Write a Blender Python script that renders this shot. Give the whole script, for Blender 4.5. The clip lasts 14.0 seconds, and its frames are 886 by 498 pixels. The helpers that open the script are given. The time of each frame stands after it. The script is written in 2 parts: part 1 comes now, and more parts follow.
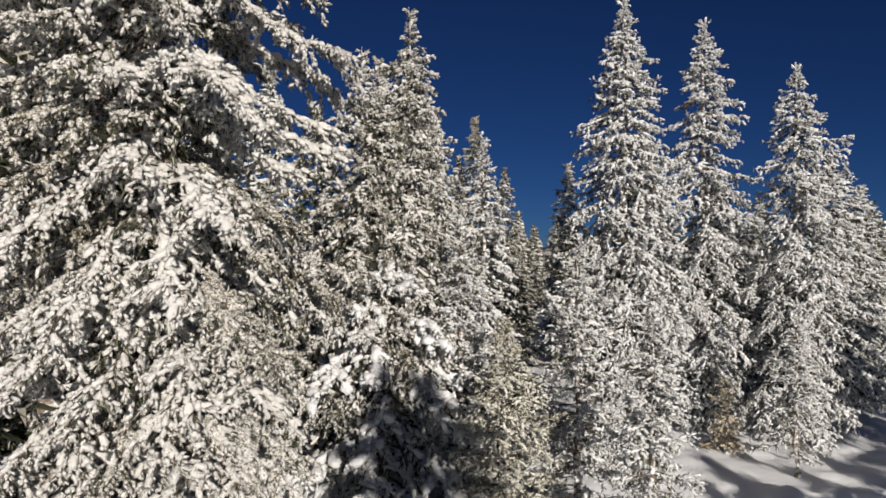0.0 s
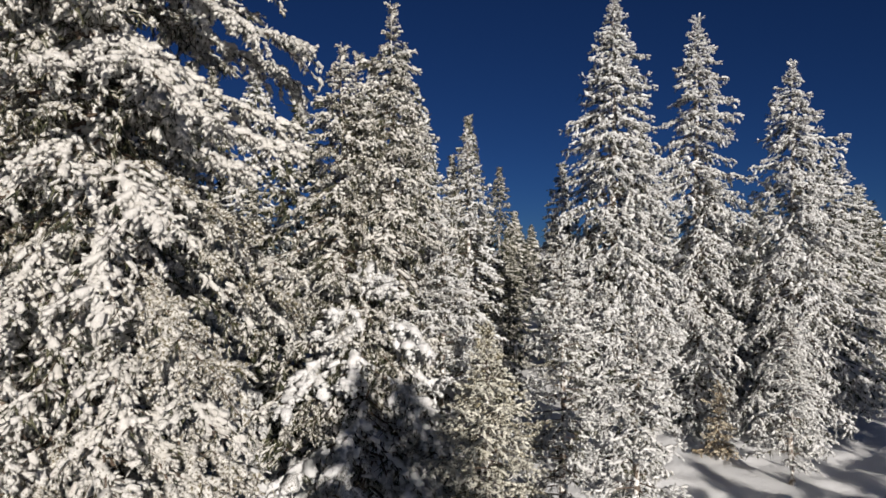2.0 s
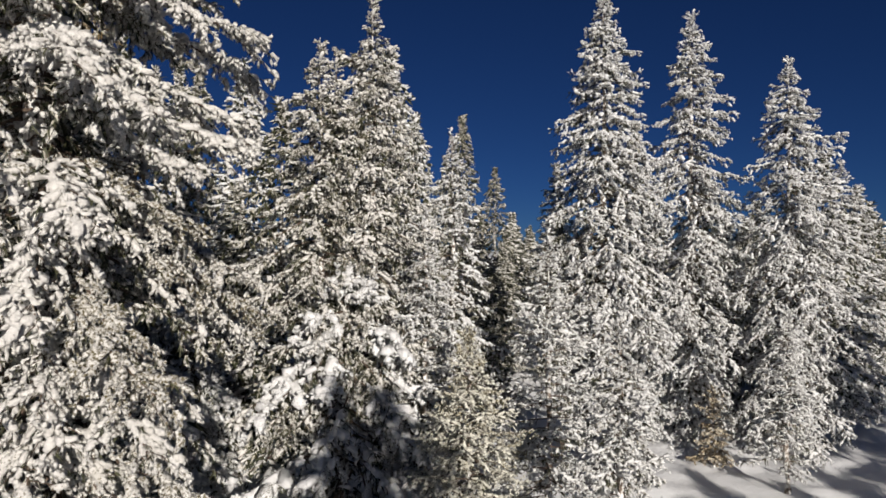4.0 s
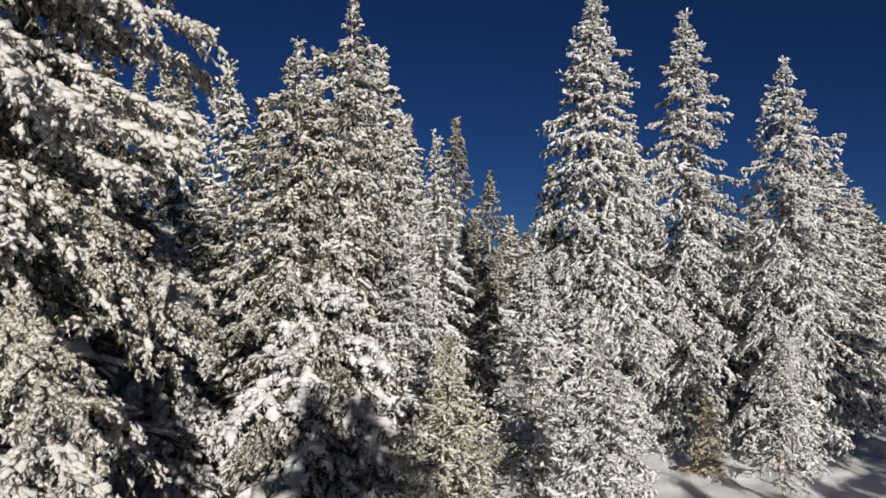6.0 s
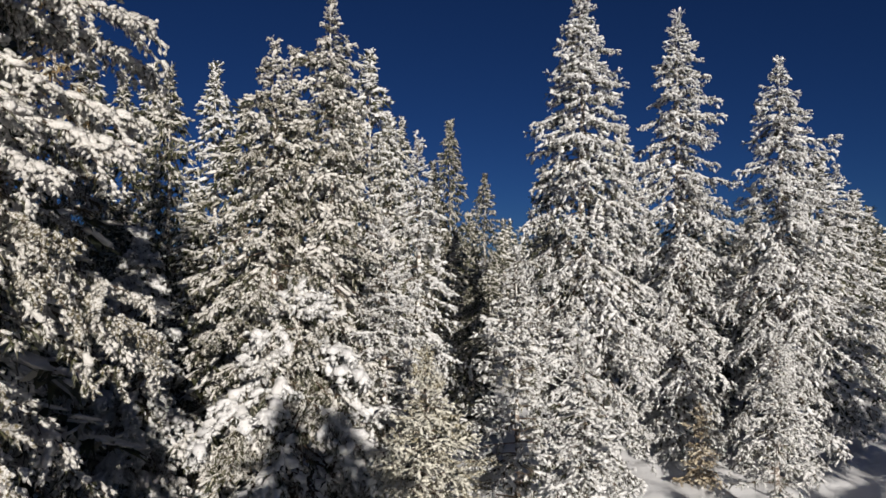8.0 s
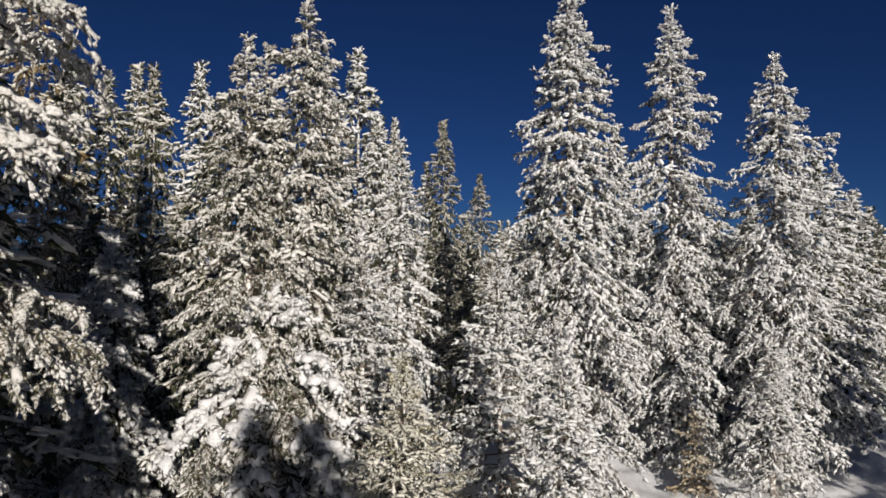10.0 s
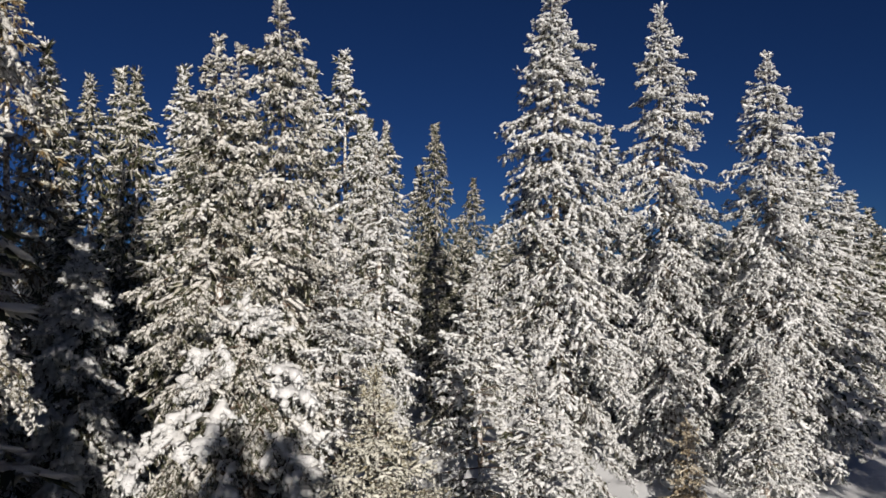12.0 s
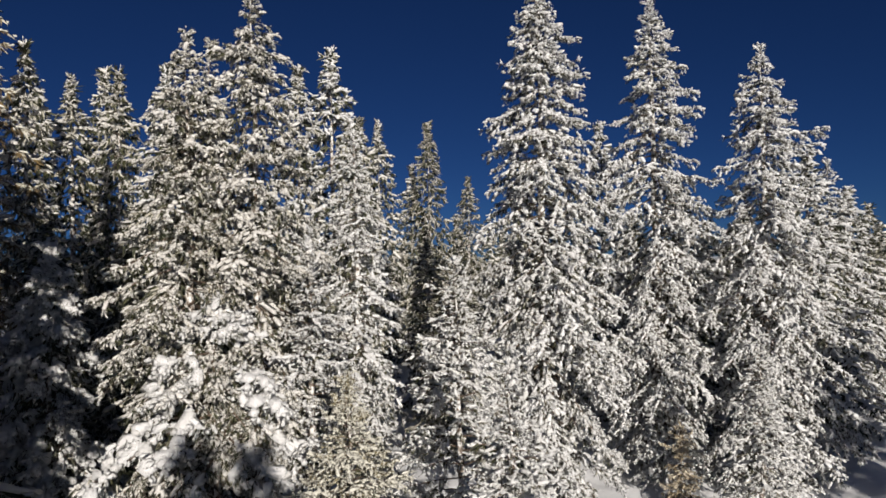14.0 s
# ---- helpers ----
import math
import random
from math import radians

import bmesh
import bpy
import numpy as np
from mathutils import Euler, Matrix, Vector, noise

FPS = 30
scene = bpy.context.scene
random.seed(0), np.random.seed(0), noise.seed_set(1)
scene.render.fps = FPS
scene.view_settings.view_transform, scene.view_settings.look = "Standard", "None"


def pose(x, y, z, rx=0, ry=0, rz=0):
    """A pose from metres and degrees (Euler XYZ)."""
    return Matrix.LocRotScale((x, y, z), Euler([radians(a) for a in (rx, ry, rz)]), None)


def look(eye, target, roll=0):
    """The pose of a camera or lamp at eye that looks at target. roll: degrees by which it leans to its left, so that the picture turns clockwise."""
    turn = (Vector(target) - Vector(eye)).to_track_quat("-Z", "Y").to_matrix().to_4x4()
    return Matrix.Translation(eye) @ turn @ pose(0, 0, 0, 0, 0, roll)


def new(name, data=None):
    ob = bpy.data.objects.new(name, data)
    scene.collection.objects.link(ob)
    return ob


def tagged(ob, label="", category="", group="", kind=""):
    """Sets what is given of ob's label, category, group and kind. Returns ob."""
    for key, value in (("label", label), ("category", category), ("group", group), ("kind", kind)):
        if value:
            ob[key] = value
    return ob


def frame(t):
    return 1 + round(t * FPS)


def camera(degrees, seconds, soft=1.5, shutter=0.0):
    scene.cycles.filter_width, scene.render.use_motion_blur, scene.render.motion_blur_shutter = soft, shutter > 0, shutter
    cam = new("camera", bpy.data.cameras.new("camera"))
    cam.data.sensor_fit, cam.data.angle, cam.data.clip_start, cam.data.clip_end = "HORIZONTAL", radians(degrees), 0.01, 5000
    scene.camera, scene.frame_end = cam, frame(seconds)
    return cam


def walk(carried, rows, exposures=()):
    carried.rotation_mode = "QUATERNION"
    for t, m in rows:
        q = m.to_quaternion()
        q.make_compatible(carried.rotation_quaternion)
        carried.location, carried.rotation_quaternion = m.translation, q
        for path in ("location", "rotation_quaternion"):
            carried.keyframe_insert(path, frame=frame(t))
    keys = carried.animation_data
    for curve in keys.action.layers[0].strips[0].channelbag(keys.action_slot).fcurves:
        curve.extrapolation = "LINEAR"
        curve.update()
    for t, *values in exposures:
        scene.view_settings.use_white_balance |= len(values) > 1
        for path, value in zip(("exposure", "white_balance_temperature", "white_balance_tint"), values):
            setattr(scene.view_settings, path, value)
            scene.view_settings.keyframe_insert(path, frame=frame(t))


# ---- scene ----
cam = camera(65.2, 14.0, soft=1.6)
METRES, EYE, TILT, LEAN, TURN = 5.5, 9.2, 0.0, 0.0, 0.0
ROWS = [
    (0.0, 0.0, 0.0, 0.0, 0.0, 0.0, -0.0),
    (0.5, 0.0231, 0.0283, 0.0016, 0.01, -0.0, -0.02),
    (1.0, 0.046, 0.0553, 0.0029, 0.02, -0.01, -0.0),
    (1.5, 0.0689, 0.0829, 0.0045, 0.02, 0.02, -0.0),
    (2.0, 0.0918, 0.1106, 0.0063, 0.04, -0.0, 0.0),
    (2.5, 0.1145, 0.1368, 0.0082, 0.08, 0.04, -0.0),
    (3.0, 0.1377, 0.1644, 0.0098, 0.13, 0.05, 0.01),
    (5.5, 0.2489, 0.3046, 0.0206, 0.2, 0.21, 0.08),
    (6.0, 0.2719, 0.3324, 0.0234, 0.24, 0.33, 0.1),
    (6.5, 0.2944, 0.3596, 0.0263, 0.24, 0.4, 0.11),
    (7.0, 0.317, 0.387, 0.0291, 0.26, 0.48, 0.14),
    (7.5, 0.3393, 0.4137, 0.0317, 0.3, 0.54, 0.17),
    (8.0, 0.3612, 0.4407, 0.0341, 0.33, 0.59, 0.21),
    (10.5, 0.4753, 0.5786, 0.0455, 0.49, 0.74, 0.47),
    (11.0, 0.499, 0.6046, 0.048, 0.5, 0.78, 0.54),
    (11.5, 0.5221, 0.6336, 0.0496, 0.52, 0.9, 0.66),
    (12.0, 0.5451, 0.6594, 0.0507, 0.54, 1.05, 0.79),
    (12.5, 0.5682, 0.6851, 0.052, 0.57, 1.11, 0.92),
    (13.0, 0.5909, 0.713, 0.0531, 0.62, 1.06, 1.06),
    (13.5, 0.6141, 0.7401, 0.0544, 0.67, 0.98, 1.2),
    (14.0, 0.6376, 0.7679, 0.0571, 0.69, 1.0, 1.31),
]
walk(cam, [(t, pose(0, 0, EYE, TILT, LEAN, TURN) @ pose(METRES * x, METRES * y, METRES * z, 90 + pitch, roll, yaw)) for t, x, y, z, yaw, pitch, roll in ROWS])

# ---- world, sun, exposure ----
SUN_AZ, SUN_EL = 16.0, 15.5          # degrees to the right of straight behind the first camera, height over the horizon
world = bpy.data.worlds.new("winter_sky")
scene.world = world
world.use_nodes = True
wn = world.node_tree
sky = wn.nodes.new("ShaderNodeTexSky")
sky.sky_type = "NISHITA"
sky.sun_disc = False
sky.sun_elevation = radians(SUN_EL)
sky.sun_rotation = radians(180 - SUN_AZ)
sky.altitude = 3000
sky.air_density, sky.dust_density, sky.ozone_density = 0.8, 0.0, 5.0
deep = wn.nodes.new("ShaderNodeMix")     # the deep blue of a polarised high-altitude sky
deep.data_type, deep.blend_type = "RGBA", "MULTIPLY"
deep.inputs[0].default_value, deep.inputs[7].default_value = 1.0, (0.36, 0.55, 0.85, 1)
wn.links.new(sky.outputs[0], deep.inputs[6])
wn.nodes["Background"].inputs["Strength"].default_value = 0.0235
scene.view_settings.exposure = 0.20
wn.links.new(deep.outputs[2], wn.nodes["Background"].inputs["Color"])
sun_data = bpy.data.lights.new("sun", "SUN")
sun_data.energy, sun_data.angle, sun_data.color = 4.9, radians(0.55), (1.0, 0.93, 0.84)
sun = new("sun", sun_data)
sun_way = Vector((math.sin(radians(SUN_AZ)) * math.cos(radians(SUN_EL)), -math.cos(radians(SUN_AZ)) * math.cos(radians(SUN_EL)), math.sin(radians(SUN_EL))))
sun.matrix_world = look(sun_way * 60, (0, 0, 0))


# ---- materials ----
def material(name, rough=0.7):
    m = bpy.data.materials.new(name)
    m.use_nodes = True
    t = m.node_tree
    b = t.nodes["Principled BSDF"]
    b.inputs["Roughness"].default_value = rough
    return m, t, b


def noise_node(t, scale, detail=4.0, rough=0.6, coords="Object"):
    c = t.nodes.new("ShaderNodeTexCoord")
    n = t.nodes.new("ShaderNodeTexNoise")
    n.inputs["Scale"].default_value = scale
    n.inputs["Detail"].default_value = detail
    n.inputs["Roughness"].default_value = rough
    t.links.new(c.outputs[coords], n.inputs["Vector"])
    return n


def ramp(t, source, stops):
    r = t.nodes.new("ShaderNodeValToRGB")
    while len(r.color_ramp.elements) < len(stops):
        r.color_ramp.elements.new(0.5)
    for e, (p, c) in zip(r.color_ramp.elements, stops):
        e.position, e.color = p, (*c, 1)
    t.links.new(source, r.inputs[0])
    return r


def bump(t, b, source, strength, distance):
    n = t.nodes.new("ShaderNodeBump")
    n.inputs["Strength"].default_value, n.inputs["Distance"].default_value = strength, distance
    t.links.new(source, n.inputs["Height"])
    t.links.new(n.outputs[0], b.inputs["Normal"])


def mix(t, fac, a, c):
    n = t.nodes.new("ShaderNodeMix")
    n.data_type = "RGBA"
    for k, v in ((0, fac), (6, a), (7, c)):
        if isinstance(v, (int, float)):
            n.inputs[k].default_value = v
        elif isinstance(v, tuple):
            n.inputs[k].default_value = (*v, 1)
        else:
            t.links.new(v, n.inputs[k])
    return n.outputs[2]


def rime(name, white, needle, lo, hi):
    """Rime and snow on twigs, with the needles showing through where the crust is thin."""
    m, t, b = material(name, 0.75)
    n = noise_node(t, 30, 4)
    own = t.nodes.new("ShaderNodeObjectInfo")
    shift = t.nodes.new("ShaderNodeMath")
    shift.operation = "MULTIPLY_ADD"
    shift.inputs[1].default_value, shift.inputs[2].default_value = 0.26, -0.13
    t.links.new(own.outputs["Random"], shift.inputs[0])
    both = t.nodes.new("ShaderNodeMath")
    t.links.new(n.outputs["Fac"], both.inputs[0])
    t.links.new(shift.outputs[0], both.inputs[1])
    cover = ramp(t, both.outputs[0], [(lo, (0, 0, 0)), (hi, (1, 1, 1))])
    big = noise_node(t, 2.3, 2)
    tone = mix(t, big.outputs["Fac"], tuple(c * 0.93 for c in white), white)
    geo = t.nodes.new("ShaderNodeNewGeometry")
    isle = ramp(t, geo.outputs["Random Per Island"], [(0.0, (0.90, 0.89, 0.87)), (0.3, (1, 1, 1))])
    mul = t.nodes.new("ShaderNodeMix")
    mul.data_type, mul.blend_type = "RGBA", "MULTIPLY"
    mul.inputs[0].default_value = 1
    t.links.new(tone, mul.inputs[6])
    t.links.new(isle.outputs[0], mul.inputs[7])
    t.links.new(mix(t, cover.outputs[0], needle, mul.outputs[2]), b.inputs["Base Color"])
    fine = noise_node(t, 28, 5, 0.72)
    bump(t, b, fine.outputs["Fac"], 1.0, 0.046)
    return m


RIME_WHITE = rime("rime_white", (0.84, 0.84, 0.85), (0.17, 0.16, 0.12), 0.26, 0.39)
RIME_CREAM = rime("rime_cream", (0.82, 0.80, 0.775), (0.12, 0.105, 0.06), 0.32, 0.46)
RIME_BRIGHT = rime("rime_bright", (0.87, 0.87, 0.87), (0.22, 0.21, 0.16), 0.18, 0.30)
RIME_THICK = rime("rime_thick", (0.84, 0.82, 0.79), (0.15, 0.125, 0.06), 0.31, 0.45)
RIME_OLIVE = rime("rime_olive", (0.80, 0.78, 0.70), (0.17, 0.14, 0.06), 0.32, 0.47)
RIME_TAN = rime("rime_tan", (0.74, 0.66, 0.53), (0.25, 0.18, 0.09), 0.34, 0.54)


def needles_material(name, dark, light):
    m, t, b = material(name, 0.6)
    geo = t.nodes.new("ShaderNodeNewGeometry")
    r = ramp(t, geo.outputs["Random Per Island"], [(0.0, dark), (0.72, light), (0.80, (0.42, 0.40, 0.34))])
    t.links.new(r.outputs[0], b.inputs["Base Color"])
    return m


NEEDLES = needles_material("spruce_needles", (0.014, 0.020, 0.010), (0.066, 0.066, 0.030))
NEEDLES_BROWN = needles_material("dry_needles", (0.06, 0.04, 0.02), (0.20, 0.14, 0.06))
BARK, _t, _b = material("spruce_bark", 0.9)
_n = noise_node(_t, 14, 5)
_t.links.new(ramp(_t, _n.outputs["Fac"], [(0.3, (0.035, 0.024, 0.018)), (0.6, (0.13, 0.09, 0.065)), (0.75, (0.55, 0.53, 0.5))]).outputs[0], _b.inputs["Base Color"])
bump(_t, _b, _n.outputs["Fac"], 0.9, 0.03)

RIMED_BARK, _t, _b = material("rimed_bark", 0.9)
_n = noise_node(_t, 9, 5)
_t.links.new(ramp(_t, _n.outputs["Fac"], [(0.34, (0.06, 0.042, 0.03)), (0.46, (0.20, 0.16, 0.13)), (0.54, (0.74, 0.73, 0.71))]).outputs[0], _b.inputs["Base Color"])
bump(_t, _b, _n.outputs["Fac"], 0.9, 0.04)

SNOW, _t, _b = material("ground_snow", 0.55)
_n = noise_node(_t, 0.35, 5)
_t.links.new(ramp(_t, _n.outputs["Fac"], [(0.3, (0.80, 0.81, 0.84)), (0.7, (0.88, 0.88, 0.89))]).outputs[0], _b.inputs["Base Color"])
_f = noise_node(_t, 5.0, 6, 0.65)
bump(_t, _b, _f.outputs["Fac"], 0.35, 0.10)


# ---- ground ----
def ground_height(x, y):
    s = min(max((y + 10) / 70, 0), 1)
    z = 3.6 * (3 * s * s - 2 * s ** 3) + 0.25 * (1 - s)
    z += 0.22 * noise.noise((x * 0.13, y * 0.13, 0)) + 0.16 * noise.noise((x * 0.55, y * 0.55, 4)) + 0.07 * noise.noise((x * 1.6, y * 1.6, 9))
    # a ploughed bank of lumpy snow in front of the trees
    if 8 < x < 24 and 16 < y < 26:
        bank = math.exp(-((y - 20.9 + 0.12 * (x - 12)) / 0.65) ** 2) / (1 + math.exp(-(x - 10.2) * 3)) / (1 + math.exp(x - 19))
        z += bank * (0.30 + 0.45 * noise.noise((x * 1.1, y * 1.1, 2)))
    return z


def mesh_object(name, verts, faces, mats, smooth=True, index=None):
    me = bpy.data.meshes.new(name)
    me.from_pydata([tuple(v) for v in verts], [], [tuple(f) for f in faces])
    for m in mats:
        me.materials.append(m)
    if index is not None:
        me.polygons.foreach_set("material_index", np.array(index, dtype=np.int32))
    if smooth:
        me.polygons.foreach_set("use_smooth", np.ones(len(me.polygons), dtype=bool))
    me.update()
    return me


def axis_steps(near_lo, near_hi, step, far_lo, far_hi):
    a = list(np.arange(near_lo, near_hi + 1e-6, step))
    d, v = step, near_hi
    while v < far_hi:
        d *= 1.09
        v += d
        a.append(v)
    d, v = step, near_lo
    while v > far_lo:
        d *= 1.09
        v -= d
        a.insert(0, v)
    return a


def build_ground():
    xs = axis_steps(2, 26, 0.25, -1500, 1500)
    ys = axis_steps(12, 42, 0.25, -1500, 2500)
    verts = [(x, y, ground_height(x, y)) for y in ys for x in xs]
    w = len(xs)
    faces = [(j * w + i, j * w + i + 1, (j + 1) * w + i + 1, (j + 1) * w + i) for j in range(len(ys) - 1) for i in range(w - 1)]
    tagged(new("ground", mesh_object("ground", verts, faces, [SNOW])), "uneven white snow covering the forest floor", "snow", kind="structure")


build_ground()


# ---- spruces: boughs ----
class Sheet:
    """Collects vertices and faces for one mesh."""
    def __init__(self):
        self.v, self.f, self.m = [], [], []

    def add(self, verts, faces, slot=0):
        o = len(self.v)
        self.v.extend(verts)
        self.f.extend(tuple(o + i for i in f) for f in faces)
        self.m.extend([slot] * len(faces))


def frame_of(d):
    d = d.normalized()
    a = d.cross(Vector((0, 0, 1)))
    if a.length < 0.05:
        a = d.cross(Vector((1, 0, 0)))
    a.normalize()
    return a, d.cross(a)


def lump(sheet, rnd, p, d, length, radius, flat, sides=4, slot=0):
    """A pillow of snow lying along d, rooted in the twig behind it and blunt in front."""
    a, c = frame_of(d)
    d = d.normalized()
    verts, faces, n = [], [], sides
    first = rnd.uniform(0, 6.28)
    for s, r in ((-0.42, 0.75), (0.24, 1.0)):
        for i in range(n):
            w = first + 6.2832 * (i + rnd.uniform(-0.25, 0.25)) / n
            q = r * radius * rnd.uniform(0.65, 1.35)
            verts.append(p + d * length * (s + rnd.uniform(-0.15, 0.15)) + a * math.cos(w) * q + c * math.sin(w) * q * flat)
    verts.append(p + d * length * 0.5)
    for i in range(n):
        j = (i + 1) % n
        faces += [(i, j, n + j, n + i), (n + i, n + j, 2 * n)]
    sheet.add(verts, faces, slot)


def knob(sheet, rnd, p, d, length, radius, slot=0):
    """A short blunt twig tip under rime, standing out from a pillow."""
    a, c = frame_of(d)
    d = d.normalized()
    first, verts = rnd.uniform(0, 6.28), [p]
    for i in range(3):
        w = first + 2.0944 * (i + rnd.uniform(-0.25, 0.25))
        q = radius * rnd.uniform(0.7, 1.4)
        verts.append(p + d * length * rnd.uniform(0.4, 0.85) + (a * math.cos(w) + c * math.sin(w)) * q)
    verts.append(p + d * length)
    sheet.add(verts, [(0, 2, 1), (0, 3, 2), (0, 1, 3), (1, 2, 4), (2, 3, 4), (3, 1, 4)], slot)


def sliver(sheet, p, d, length, width, rnd, slot=1):
    a, c = frame_of(d)
    w = rnd.uniform(0, 6.28)
    side = (a * math.cos(w) + c * math.sin(w)) * width
    sheet.add([p - side, p + side, p + d.normalized() * length], [(0, 1, 2)], slot)


def tube(sheet, points, radii, sides=4, slot=0):
    verts, faces = [], []
    for k, p in enumerate(points):
        d = points[min(k + 1, len(points) - 1)] - points[max(k - 1, 0)]
        a, c = frame_of(d)
        for i in range(sides):
            w = 6.2832 * i / sides
            verts.append(p + (a * math.cos(w) + c * math.sin(w)) * radii[k])
    for k in range(len(points) - 1):
        for i in range(sides):
            j = (i + 1) % sides
            faces.append((k * sides + i, k * sides + j, (k + 1) * sides + j, (k + 1) * sides + i))
    sheet.add(verts, faces, slot)


# how each habit of bough is made: hang of the tips, spacing of side twigs and of the pillows along them, pillow length
# and radius, tip length and radius, scatter, how many tips a pillow and slivers of needle a node has, size of a sliver,
# how many nodes are bare (outside, and near the trunk where dark needles imitate shaded gaps), how far side twigs reach
HABITS = {
    "frost": dict(hang=0.30, gap=0.23, step=0.150, pillow=0.165, thick=0.047, size=0.100, fat=0.026, loose=0.024, knobs=3, needles=3, blade=(0.16, 0.015), bare=0.10, gap_bare=0.40, reach=0.50, droop=0.28),
    "tassel": dict(hang=0.70, gap=0.26, step=0.165, pillow=0.18, thick=0.054, size=0.120, fat=0.030, loose=0.032, knobs=4, needles=5, blade=(0.19, 0.016), bare=0.29, gap_bare=0.84, reach=0.55, droop=0.30),
    "near": dict(hang=0.70, gap=0.17, step=0.125, pillow=0.150, thick=0.050, size=0.095, fat=0.024, loose=0.032, knobs=5, needles=4, blade=(0.14, 0.008), bare=0.12, gap_bare=0.45, reach=0.50, droop=0.32),
    "heavy": dict(hang=0.80, gap=0.30, step=0.200, pillow=0.32, thick=0.120, size=0.140, fat=0.045, loose=0.045, knobs=6, needles=5, blade=(0.24, 0.016), bare=0.08, gap_bare=0.95, reach=0.45, droop=0.44),
    "young": dict(hang=0.25, gap=0.20, step=0.140, pillow=0.15, thick=0.036, size=0.105, fat=0.021, loose=0.012, knobs=3, needles=1, blade=(0.13, 0.013), bare=0.10, gap_bare=0.40, reach=0.40, droop=0.14),
    "far": dict(hang=0.40, gap=0.60, step=0.46, pillow=0.55, thick=0.080, size=0.24, fat=0.050, loose=0.05, knobs=1, needles=4, blade=(0.46, 0.062), bare=0.30, gap_bare=0.9, reach=0.7, droop=0.30),
    "pale": dict(hang=0.40, gap=0.50, step=0.40, pillow=0.42, thick=0.085, size=0.24, fat=0.055, loose=0.05, knobs=2, needles=3, blade=(0.40, 0.065), bare=0.12, gap_bare=0.55, reach=0.7, droop=0.30),
    "back": dict(hang=0.50, gap=0.40, step=0.30, pillow=0.28, thick=0.058, size=0.15, fat=0.036, loose=0.05, knobs=2, needles=4, blade=(0.24, 0.018), bare=0.30, gap_bare=0.85, reach=0.6, droop=0.30),
    "inner": dict(hang=0.60, gap=0.30, step=0.24, pillow=0.28, thick=0.055, size=0.13, fat=0.032, loose=0.04, knobs=2, needles=5, blade=(0.22, 0.013), bare=0.45, gap_bare=0.60, reach=0.5, droop=0.24),
    "belt": dict(hang=0.5, gap=2.4, step=2.2, pillow=1.3, thick=0.35, size=1.2, fat=0.3, loose=0.2, knobs=0, needles=3, blade=(1.2, 0.35), bare=0.35, gap_bare=0.75, reach=1.2, droop=0.3),
    "distant": dict(hang=0.5, gap=1.1, step=0.9, pillow=0.75, thick=0.19, size=0.5, fat=0.14, loose=0.1, knobs=0, needles=4, blade=(0.7, 0.11), bare=0.35, gap_bare=0.8, reach=0.9, droop=0.26),
}
COARSE = ("far", "pale", "distant", "belt")


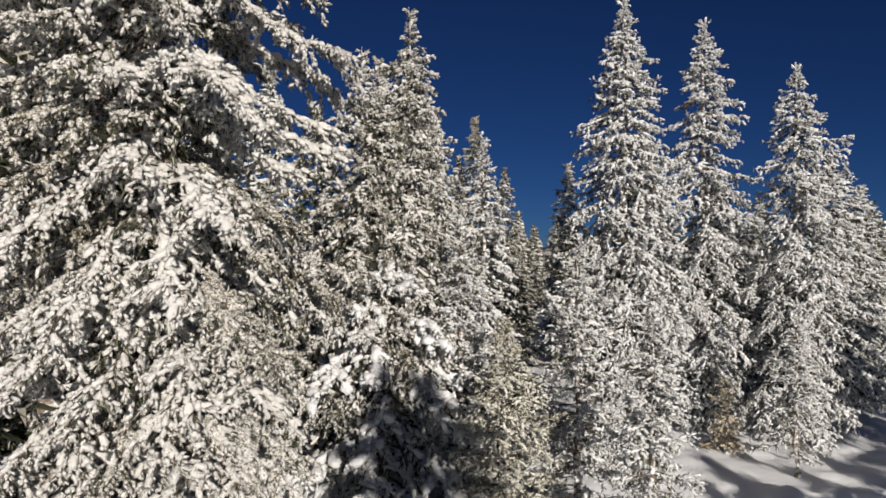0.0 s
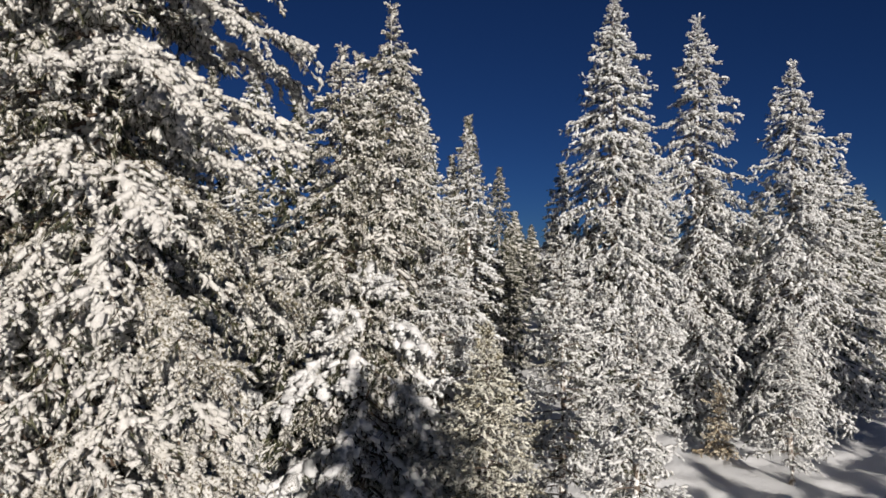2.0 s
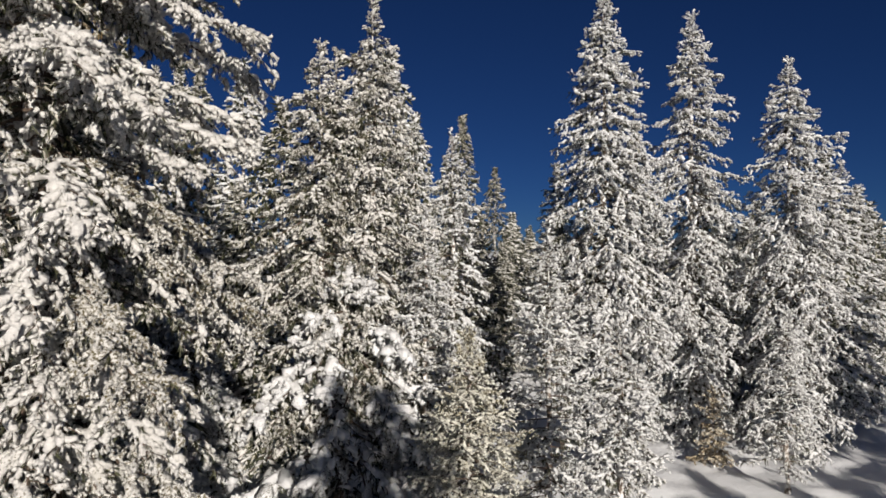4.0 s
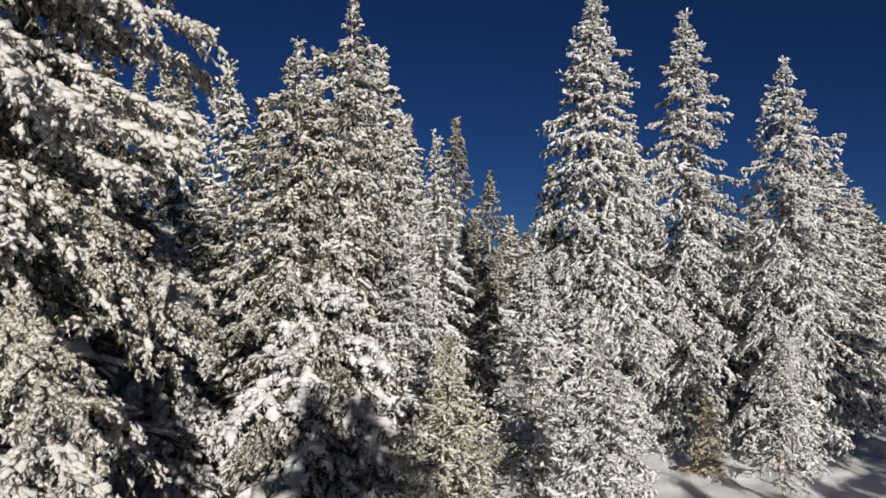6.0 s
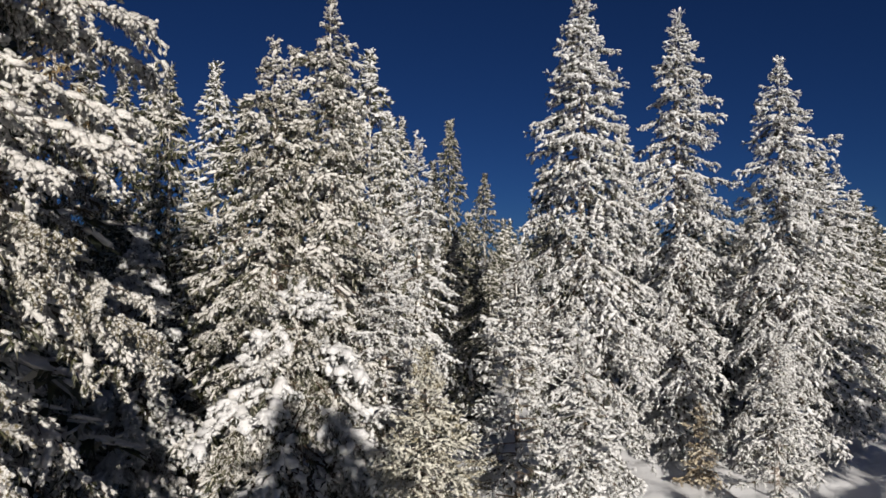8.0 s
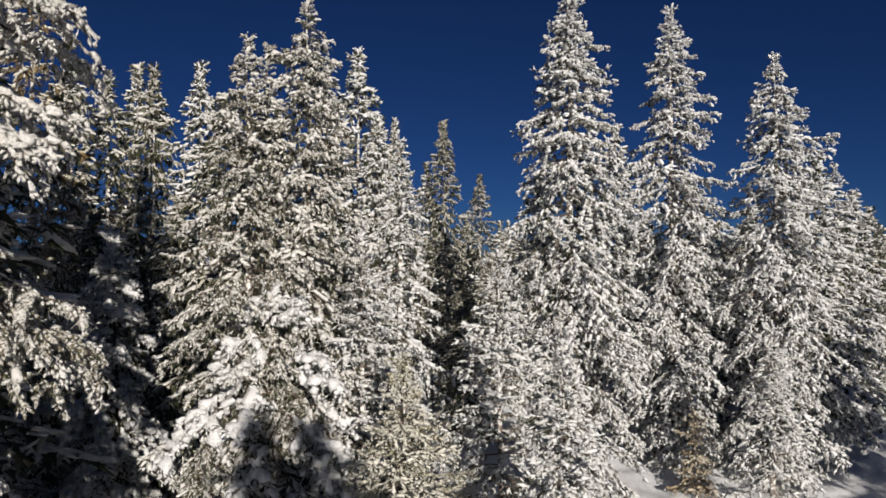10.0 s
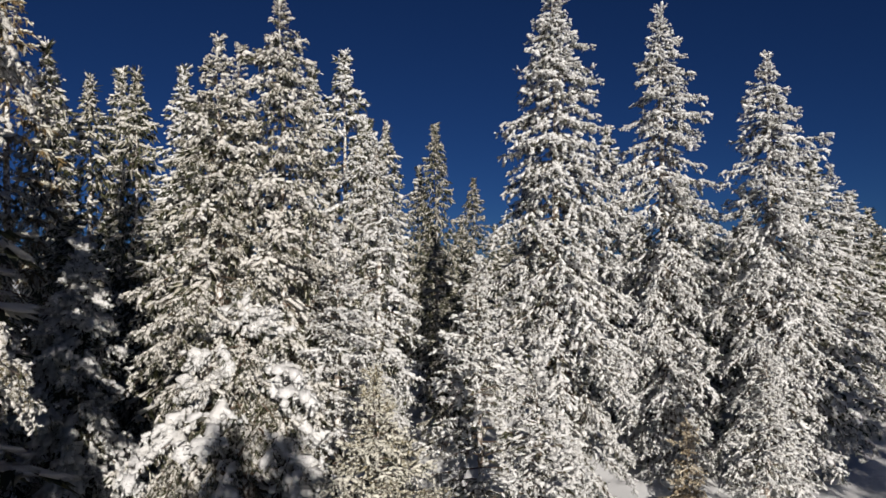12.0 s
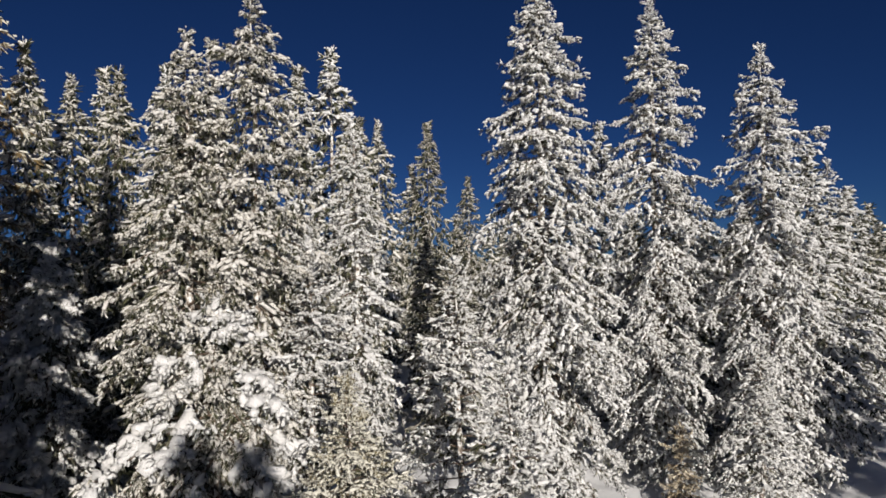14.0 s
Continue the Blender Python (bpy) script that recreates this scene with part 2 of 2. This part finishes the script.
def grow_bough(green, white, habit, length, rnd, m=Matrix.Identity(4)):
    """One bough along +x: a woody axis, side twigs sleeved in rime, short clumps at their nodes and needles showing below."""
    h = HABITS[habit]
    rot = m.to_3x3()
    phase = rnd.uniform(0, 6)
    curl = rnd.uniform(0.06, 0.15)
    small = min(1.0, 0.5 + length * 0.7, (0.9 * length + 0.12) / h["pillow"])
    lift = Vector((0, 0, h["thick"] * 0.45))

    def axis(s):
        return Vector((length * s, 0.06 * length * math.sin(3 * s + phase), length * (-h["droop"] * s ** 1.7 + curl * s ** 4)))

    def some(a):
        return Vector((rnd.uniform(-a, a), rnd.uniform(-a, a), rnd.uniform(-a, a)))

    def dress(points, outs, bare):
        """The pillows, tips and needles of one twig."""
        for k in range(1, len(points)):
            p, way = points[k] + some(h["loose"]), (points[k] - points[k - 1]).normalized()
            q = small * (1.14 - 0.3 * min(1, outs[k])) * rnd.choice((0.55, 0.7, 0.85, 1.0, 1.15, 1.45))
            covered = rnd.random() > bare
            if covered:
                lump(white, rnd, m @ (p + lift * q), rot @ (way + some(0.3)), h["pillow"] * q, h["thick"] * q, 0.8)
            for _ in range(h["knobs"] if covered else 1 if outs[k] > 0.5 and h["knobs"] else 0):
                aim = Vector((rnd.gauss(0, 1), rnd.gauss(0, 1), rnd.gauss(0, 0.6))).normalized() + way * 0.9
                d = aim.normalized().lerp(Vector((rnd.uniform(-0.3, 0.3), rnd.uniform(-0.3, 0.3), -1)), h["hang"] * rnd.uniform(0.1, 1.0))
                knob(white, rnd, m @ (p + some(h["thick"] * 0.5 * q) + way * rnd.uniform(-0.4, 0.4) * h["pillow"] * q), rot @ d, (h["thick"] * 0.5 * q + h["size"]) * small * rnd.uniform(0.6, 1.3), h["fat"] * small * rnd.uniform(0.7, 1.5))
            # extra dark needles near the trunk stand in for shade between the boughs
            for _ in range(h["needles"] + (2 if outs[k] < 0.45 else 0)):
                d = (way * 0.7 + Vector((rnd.uniform(-1, 1), rnd.uniform(-1, 1), rnd.uniform(-1.5, -0.25)))).normalized()
                sliver(green, m @ (p - way * rnd.uniform(0, 0.12)), rot @ d, h["blade"][0] * small * rnd.uniform(0.6, 1.25), h["blade"][1], rnd)

    n = max(3, int(length / 0.4))
    if habit not in ("distant", "belt"):
        tube(green, [m @ axis(i / n) for i in range(n + 1)], [(0.005 + 0.010 * length) * (1 - 0.85 * i / n) for i in range(n + 1)], 3, 0)
    first = 0.30 if length > 0.8 else 0.05
    n = max(2, round(length * (1 - first) / h["step"]))
    outs = [first + (1 - first) * k / n for k in range(n + 1)]
    dress([axis(s) for s in outs], outs, h["bare"])
    s, side = 0.12 + rnd.uniform(0, 0.06), 1
    while s < 0.97:
        p = axis(s)
        reach = min(0.10 + 0.45 * length * (1 - s) ** 0.75, h["reach"]) * rnd.uniform(0.4, 1.3) * min(1, 0.5 + s * 1.5)
        turn = radians(rnd.uniform(18, 88)) * (side if rnd.random() < 0.8 else -side)
        way = Vector((math.cos(turn), math.sin(turn), rnd.uniform(-0.45, 0.15)))
        sag, sweep = rnd.uniform(0.2, 1.2), Vector((rnd.uniform(-0.2, 0.6), 0, 0))
        n = max(1, round(reach / h["step"]))
        ks = [reach * k / n for k in range(n + 1)]
        pts = [p + way * k + sweep * k * k + Vector((0, 0, -sag * k * k)) for k in ks]
        if habit not in COARSE:
            tube(green, [m @ pts[0], m @ pts[-1]], [0.006, 0.003], 3, 0)
        # inner twigs of long boughs stay mostly bare, so the gaps look shaded
        dress(pts, [s + 0.6 * k / length for k in ks], h["gap_bare"] if length > 0.8 and s < 0.42 else h["bare"])
        side = -side
        s += h["gap"] * 0.5 / length * rnd.uniform(0.6, 1.4)


CLASSES = (0.25, 0.45, 0.75, 1.1, 1.6, 2.1, 2.6, 3.2)
BOUGHS = {}


def bough_meshes(habit, k, variant, snow, green):
    key = (habit, k, variant, snow.name, green.name)
    if key not in BOUGHS:
        rnd = random.Random(1000 * k + 17 * variant + len(habit) * 7 + ord(habit[0]))
        g, w = Sheet(), Sheet()
        grow_bough(g, w, habit, CLASSES[k], rnd)
        BOUGHS[key] = (mesh_object("bough", g.v, g.f, [BARK, green], False, g.m), mesh_object("snow", w.v, w.f, [snow], True))
    return BOUGHS[key]


def trunk_mesh(height, radius, lean, rnd):
    g = Sheet()
    n = 14
    pts = [Vector((lean[0] * (i / n) ** 2 + 0.03 * math.sin(i * 1.3), lean[1] * (i / n) ** 2 + 0.03 * math.cos(i * 1.7), -0.3 + (height + 0.3) * i / n)) for i in range(n + 1)]
    tube(g, pts, [max(0.012, radius * (1 - i / n) ** 0.9 * (1.25 if i == 0 else 1)) for i in range(n + 1)], 10)
    return mesh_object("trunk", g.v, g.f, [RIMED_BARK])


def bough_plan(height, spread, power, skirt, per_metre, rnd, widest=9, rise=9, fall=36, gaps=0.5):
    """Heights, azimuths, lengths and pitches of the boughs of a spruce."""
    z, az, plan = skirt, rnd.uniform(0, 360), []
    seed = rnd.uniform(0, 100)
    while z < height - 0.05:
        d = height - z
        place = noise.noise((math.cos(radians(az)) * 1.7 + seed, math.sin(radians(az)) * 1.7, z * 0.75))
        uneven = 1 + 0.36 * place + rnd.uniform(-0.16, 0.13)
        length = max(0.13, min(spread * d ** power, widest) * uneven * min(1.0, 0.36 + 0.42 * d))
        u = d / height
        pitch = (72 if d < 0.3 else 34 if d < 1.0 else rise - fall * min(1, u * 1.4)) + rnd.uniform(-9, 9)
        if d < 2.5 or place > -0.12 or rnd.random() > gaps * 1.5:
            plan.append((z, az, length, pitch))
        az += 137.5 + rnd.uniform(-25, 25)
        z += (1 / per_metre) * (0.4 if d < 0.8 else 0.6 if d < 1.5 else 0.8 if d < 3 else 1) * rnd.uniform(0.7, 1.3)
    return plan


def spruce(x, y, top, spread, label, habit="frost", snow=RIME_WHITE, green=NEEDLES, power=0.7, skirt=0.5, per_metre=12.5, lean=(0, 0), seed=1, extra=(), widest=9, inner=4.5, gaps=0.5, fine=(0, 99), group="frosted spruces"):
    """A spruce standing on the snow at (x, y), whose tip is at the height top over the datum."""
    rnd = random.Random(seed)
    base = ground_height(x, y)
    height = top - base
    tree = tagged(new("spruce_tree"), label, "tree", group)
    tree.location = (x, y, base)
    trunk = new("trunk", trunk_mesh(height, 0.05 + 0.0105 * height, lean, rnd))
    trunk.parent = tree
    slope = (24, 30) if habit == "young" else (9, 36)
    plan = bough_plan(height, spread, power, skirt, per_metre, rnd, widest, *slope, gaps)
    plan += [(height - 0.5, 0, 0.5, 88), (height - 0.3, 120, 0.42, 87)] + ([(height - 0.9, 240, 0.9, 88)] if habit == "young" else [])    # the leader
    if inner:                                                    # shorter boughs near the trunk
        plan += [(*p, 1) for p in bough_plan(height - 1.2, spread * 0.62, power, skirt, inner, rnd, widest * 0.62, *slope, 0)]
    for z, az, length, pitch, *inside in [*plan, *extra]:
        k = min(range(len(CLASSES)), key=lambda i: abs(math.log(length / CLASSES[i])))
        kind = habit if not inside else "tassel" if habit == "near" else "inner"
        if inside:
            pass
        elif length > 0.5 and not fine[0] < z < fine[1]:            # foot and crest
            kind = "back"
        elif length > 0.5 and math.sin(radians(az)) > 0.62:       # far side
            kind = "tassel" if habit == "near" else "back"
        g, w = bough_meshes(kind, k, rnd.randrange(3), snow, green)
        b = new("bough", g)
        b.parent = tree
        s = length / CLASSES[k]
        f = (z / height) ** 2
        b.matrix_basis = Matrix.Translation((lean[0] * f, lean[1] * f, z)) @ Euler((radians(rnd.uniform(-12, 12)), radians(-pitch), radians(az)), "XYZ").to_matrix().to_4x4() @ Matrix.Diagonal((s, s, s, 1))
        c = tagged(new("snow", w), kind="stuff")
        c.parent = b
    return tree


FAR = {}


def far_spruce(x, y, top, spread, label, variant=0, group="spruces in the distance", habit="far", snow=RIME_CREAM):
    """A spruce further off, and any tree added to cast shade, with its boughs joined to one crown."""
    base = ground_height(x, y)
    height = top - base
    if (habit, variant) not in FAR:
        rnd = random.Random(500 + variant)
        g, w = Sheet(), Sheet()
        for z, az, length, pitch in bough_plan(16.0, 0.40, 0.7, 0.6, 9.5 if habit in ("far", "pale") else 5.0, rnd, 9, 14, 34, 0.1):
            m = Matrix.Translation((0, 0, z)) @ Euler((0, radians(-pitch), radians(az)), "XYZ").to_matrix().to_4x4()
            grow_bough(g, w, habit, length, rnd, m)
        for r in range(3):
            grow_bough(g, w, habit, 0.5, rnd, Matrix.Translation((0, 0, 15.45 + 0.1 * r)) @ Euler((0, radians(-86), 2.1 * r), "XYZ").to_matrix().to_4x4())
        FAR[habit, variant] = (trunk_mesh(16.0, 0.2, (0, 0), rnd), mesh_object("crown", g.v, g.f, [BARK, NEEDLES], False, g.m), mesh_object("snow", w.v, w.f, [snow], True))
    tree = tagged(new("spruce_tree"), label, "tree", group)
    q = spread / 0.40 * (height / 16.0) ** 0.7
    tree.matrix_basis = Matrix.Translation((x, y, base)) @ Matrix.Rotation(x * 3.1 + y, 4, "Z") @ Matrix.Diagonal((q, q, height / 16.0, 1))
    made = []
    for name, me in zip(("trunk", "crown", "snow"), FAR[habit, variant]):
        o = new(name, me)
        o.parent = made[1] if name == "snow" else tree
        tagged(o, kind="stuff" if name == "snow" else "")
        made.append(o)
    return tree


# ---- the stand, front to back, with trees added to cast shade ----
spruce(-4.1, 9.8, 20.0, 0.74, "big spruce with hanging olive-green twigs under thick rime", "near", RIME_THICK, per_metre=15, skirt=0.6, seed=11, widest=2.8, inner=8, gaps=0.1, fine=(4.6, 15.0))
spruce(-0.92, 19.9, 16.0, 0.44, "tall broad spruce with drooping rime-crusted tassels", "tassel", RIME_CREAM, power=0.8, seed=12, extra=((12.8, 185, 0.9, 15),), widest=2.7, per_metre=13, inner=8, skirt=4.5, gaps=0.35, fine=(2.0, 99))
spruce(-2.25, 19.4, 14.7, 0.55, "broad spruce with cream rime, crowded against its taller neighbour", "tassel", RIME_CREAM, power=0.8, seed=13, widest=2.7, per_metre=13, inner=8, skirt=4.5, gaps=0.35, fine=(2.0, 99))
spruce(-1.9, 19.9, 14.6, 0.30, "slim rimed spruce squeezed between two broader ones", "tassel", RIME_CREAM, seed=14, per_metre=8)
spruce(-1.5, 18.7, 8.8, 1.3, "low broad spruce with thick pillows of snow on its boughs", "heavy", RIME_WHITE, seed=15, per_metre=7.5, widest=3.3, inner=3, gaps=0.5)
spruce(1.55, 17.0, 7.4, 0.60, "small yellowish spruce with thin rime on its twigs", "young", RIME_OLIVE, seed=16, per_metre=18, widest=1.35, gaps=0.1)
spruce(0.5, 18.9, 10.2, 0.42, "young spruce with pale frosted twigs", "young", RIME_WHITE, seed=17, per_metre=12)
spruce(1.23, 20.9, 12.5, 0.40, "narrow spruce with a frosted spire", "frost", RIME_WHITE, seed=18)
spruce(6.0, 23.0, 17.45, 0.52, "tall slender spruce, white with layered frosted boughs", "frost", RIME_WHITE, seed=19, per_metre=17, widest=2.4, inner=6, gaps=0.08)
spruce(3.6, 18.5, 9.5, 0.48, "young spruce with a thin frosted leader", "young", RIME_BRIGHT, seed=20, per_metre=15)
spruce(4.3, 14.2, 8.2, 0.40, "young slender spruce white with fine rime", "young", RIME_BRIGHT, seed=21, per_metre=15)
spruce(10.55, 28.1, 18.4, 0.56, "tall spruce with clumped snowy boughs and dark gaps", "frost", RIME_WHITE, seed=22, per_metre=14, widest=2.3, inner=6, gaps=0.2)
spruce(13.85, 27.1, 16.4, 0.54, "tall spruce with one long frosted side bough", "frost", RIME_WHITE, seed=23, per_metre=15, inner=6, gaps=0.1, extra=((11.3, -20, 1.9, 14), (11.0, -35, 1.6, 8)))
spruce(18.6, 32.0, 13.2, 0.55, "spruce white with rime beside a taller one", "frost", RIME_WHITE, seed=31, per_metre=9)
spruce(11.6, 22.7, 7.4, 0.42, "small spruce with frosted boughs and a bare lower trunk", "young", RIME_BRIGHT, seed=24, skirt=0.9, per_metre=15)
spruce(10.2, 25.0, 4.4, 0.40, "small tan spruce sapling with dry needles", "young", RIME_TAN, NEEDLES_BROWN, seed=25, skirt=0.2)
spruce(-6.2, 20.8, 10.0, 0.58, "shaded spruce with snow-laden drooping boughs", "heavy", RIME_WHITE, seed=26)
spruce(-12.2, 27.3, 20.0, 0.42, "tall brownish spruce with thin snow on its boughs", "far", RIME_OLIVE, NEEDLES_BROWN, seed=27, per_metre=8)
# Entries with y under 18 are trees added, nearly all unseen, to cast shade.
BEHIND_AND_SHADE_TREES = [(-12.5, 30.2, 18.1, .34), (-16.2, 37.2, 18.1, .36), (-12.4, 33.2, 17.4, .42), (-12.2, 35.7, 18.6, .36), (-10.3, 33.0, 17.7, .36), 
          (-1.5, 42.8, 17.5, .38), (-0.92, 47.4, 18.1, .38), (2.2, 47.5, 18.1, .36), (1.1, 48.5, 15.6, .36), (4.8, 54.0, 15.4, .40), 
          (37.0, 60.0, 13.2, .50), (-20.0, 32.0, 16.0, .42), (-6.5, 26.0, 11.5, .42), (-9.0, 25.5, 11.0, .45), (-26, 40, 15, .45), (-5.5, 44, 13, .5), (-14, 46, 14, .5), (-20, 50, 13.5, .5), (14, 44, 12, .5), (18, 40, 11, .5), (22, 48, 12.5, .5), (29, 50, 12, .5), (34, 46, 11, .5), (9, 50, 11.5, .45), (-9, 52, 14, .5), (-3, 56, 14, .45), (22, 8.5, 13, .9), (25, 7, 14, .9), (5.0, -5, 12.5, .7), (6.2, -5.4, 12.6, .7), (-4.6, 25, 14.3, .5), (-8.2, 14.5, 18, .75), (-10.8, 17.5, 18, .7), (40, 66, 12, .5), (9.3, 70, 11.2, .45), (8.5, 68, 9.6, .45), (10.1, 75, 10.6, .45), (9.0, 74, 10.2, .45), (9.8, 66, 8.2, .45), (46, 74, 12, .5), (52, 80, 12.3, .5), (36, 57, 11.5, .5), (58, 88, 12.5, .5), (15.2, 36, 11, .5), (21, 37, 11, .5), (24.5, 37, 10.5, .5), (28, 41, 11, .5), (31, 41, 10, .5), (15.2, 3, 8.0, .8), (16.5, 6.5, 6.6, .9), (13.6, 3.6, 7.0, .9), (19, 5.5, 7.4, .9), (-9.8, 20.5, 16, .5), (-13, 22, 17, .5), 
          (3.0, 30, 8.5, .45), (2.4, 36, 10.5, .42), (4.2, 38, 9.0, .45), (6.8, 36, 10.5, .42), (4.0, 62, 13, .45), (7.0, 64, 12.5, .42), (1.5, 60, 13, .45), (10.0, 60, 12, .45), (8.0, 46, 9.5, .42)]
for i, (x, y, top, k) in enumerate(BEHIND_AND_SHADE_TREES):
    far_spruce(x, y, top, k, "dark green spruce dusted with snow, in the stand or added to cast shade", i % 4, habit="distant" if y > 56 else "far")
PALE = [(-2.86, 33.5, 17.8, .40), (-1.5, 33.8, 18.6, .42), (-0.35, 31.1, 15.05, .36), (7.42, 41.0, 14.1, .40), (10.0, 34.1, 15.2, .36), (12.6, 32.0, 12.6, .50), (17.0, 30.5, 13.2, .50), (20.5, 34.0, 12.2, .50), (-8.26, 33.0, 17.8, .38)]
for i, (x, y, top, k) in enumerate(PALE):
    far_spruce(x, y, top, k, "pale spruce white with rime, behind the front row of trees", i % 3, "pale spruces behind", "pale", RIME_WHITE)
rnd = random.Random(77)
DISTANT = [(14.0, 107.0, 12.8), (10.6, 97.0, 14.2), (9.2, 78.0, 9.3), (11.3, 84.0, 9.8), (12.6, 90.0, 10.2), (10.2, 92.0, 10.6), (11.8, 76.0, 7.6)]
while len(DISTANT) < 52:
    y = rnd.uniform(62, 140)
    x = y * rnd.uniform(-0.75, 0.95)
    if abs(x / y - 0.135) > 0.028 or y > 115:
        DISTANT.append((x, y, rnd.uniform(10.5, 13.5)))
for i, (x, y, top) in enumerate(DISTANT):
    far_spruce(x, y, top, 0.46, "distant snow-dusted spruce at the back of the clearing", i % 3, "distant spruces", "distant")


def build_belt():
    """The woods that close the view all round, far behind the stand."""
    rnd = random.Random(91)
    g, w = Sheet(), Sheet()
    for _ in range(220):
        way, far = radians(rnd.uniform(0, 360)), rnd.uniform(115, 190)
        if abs(way - radians(90)) > radians(55) and rnd.random() < 0.5:
            continue
        x, y = far * math.cos(way), 8 + far * math.sin(way)
        base, height = ground_height(x, y), rnd.uniform(7.5, 10.5)
        for z, az, length, pitch in bough_plan(height, 0.55, 0.7, 0.5, 3.0, rnd):
            m = Matrix.Translation((x, y, base + z)) @ Euler((0, radians(-pitch), radians(az)), "XYZ").to_matrix().to_4x4()
            grow_bough(g, w, "belt", length, rnd, m)
        tube(g, [Vector((x, y, base - 0.2)), Vector((x, y, base + height))], [0.16, 0.02], 4)
    wood = tagged(new("distant_woods", mesh_object("distant_woods", g.v, g.f, [BARK, NEEDLES], False, g.m)), "distant dark spruce woods dusted with snow", "woods", kind="stuff")
    snow = new("snow", mesh_object("snow", w.v, w.f, [RIME_CREAM], True))
    snow.parent = wood


build_belt()
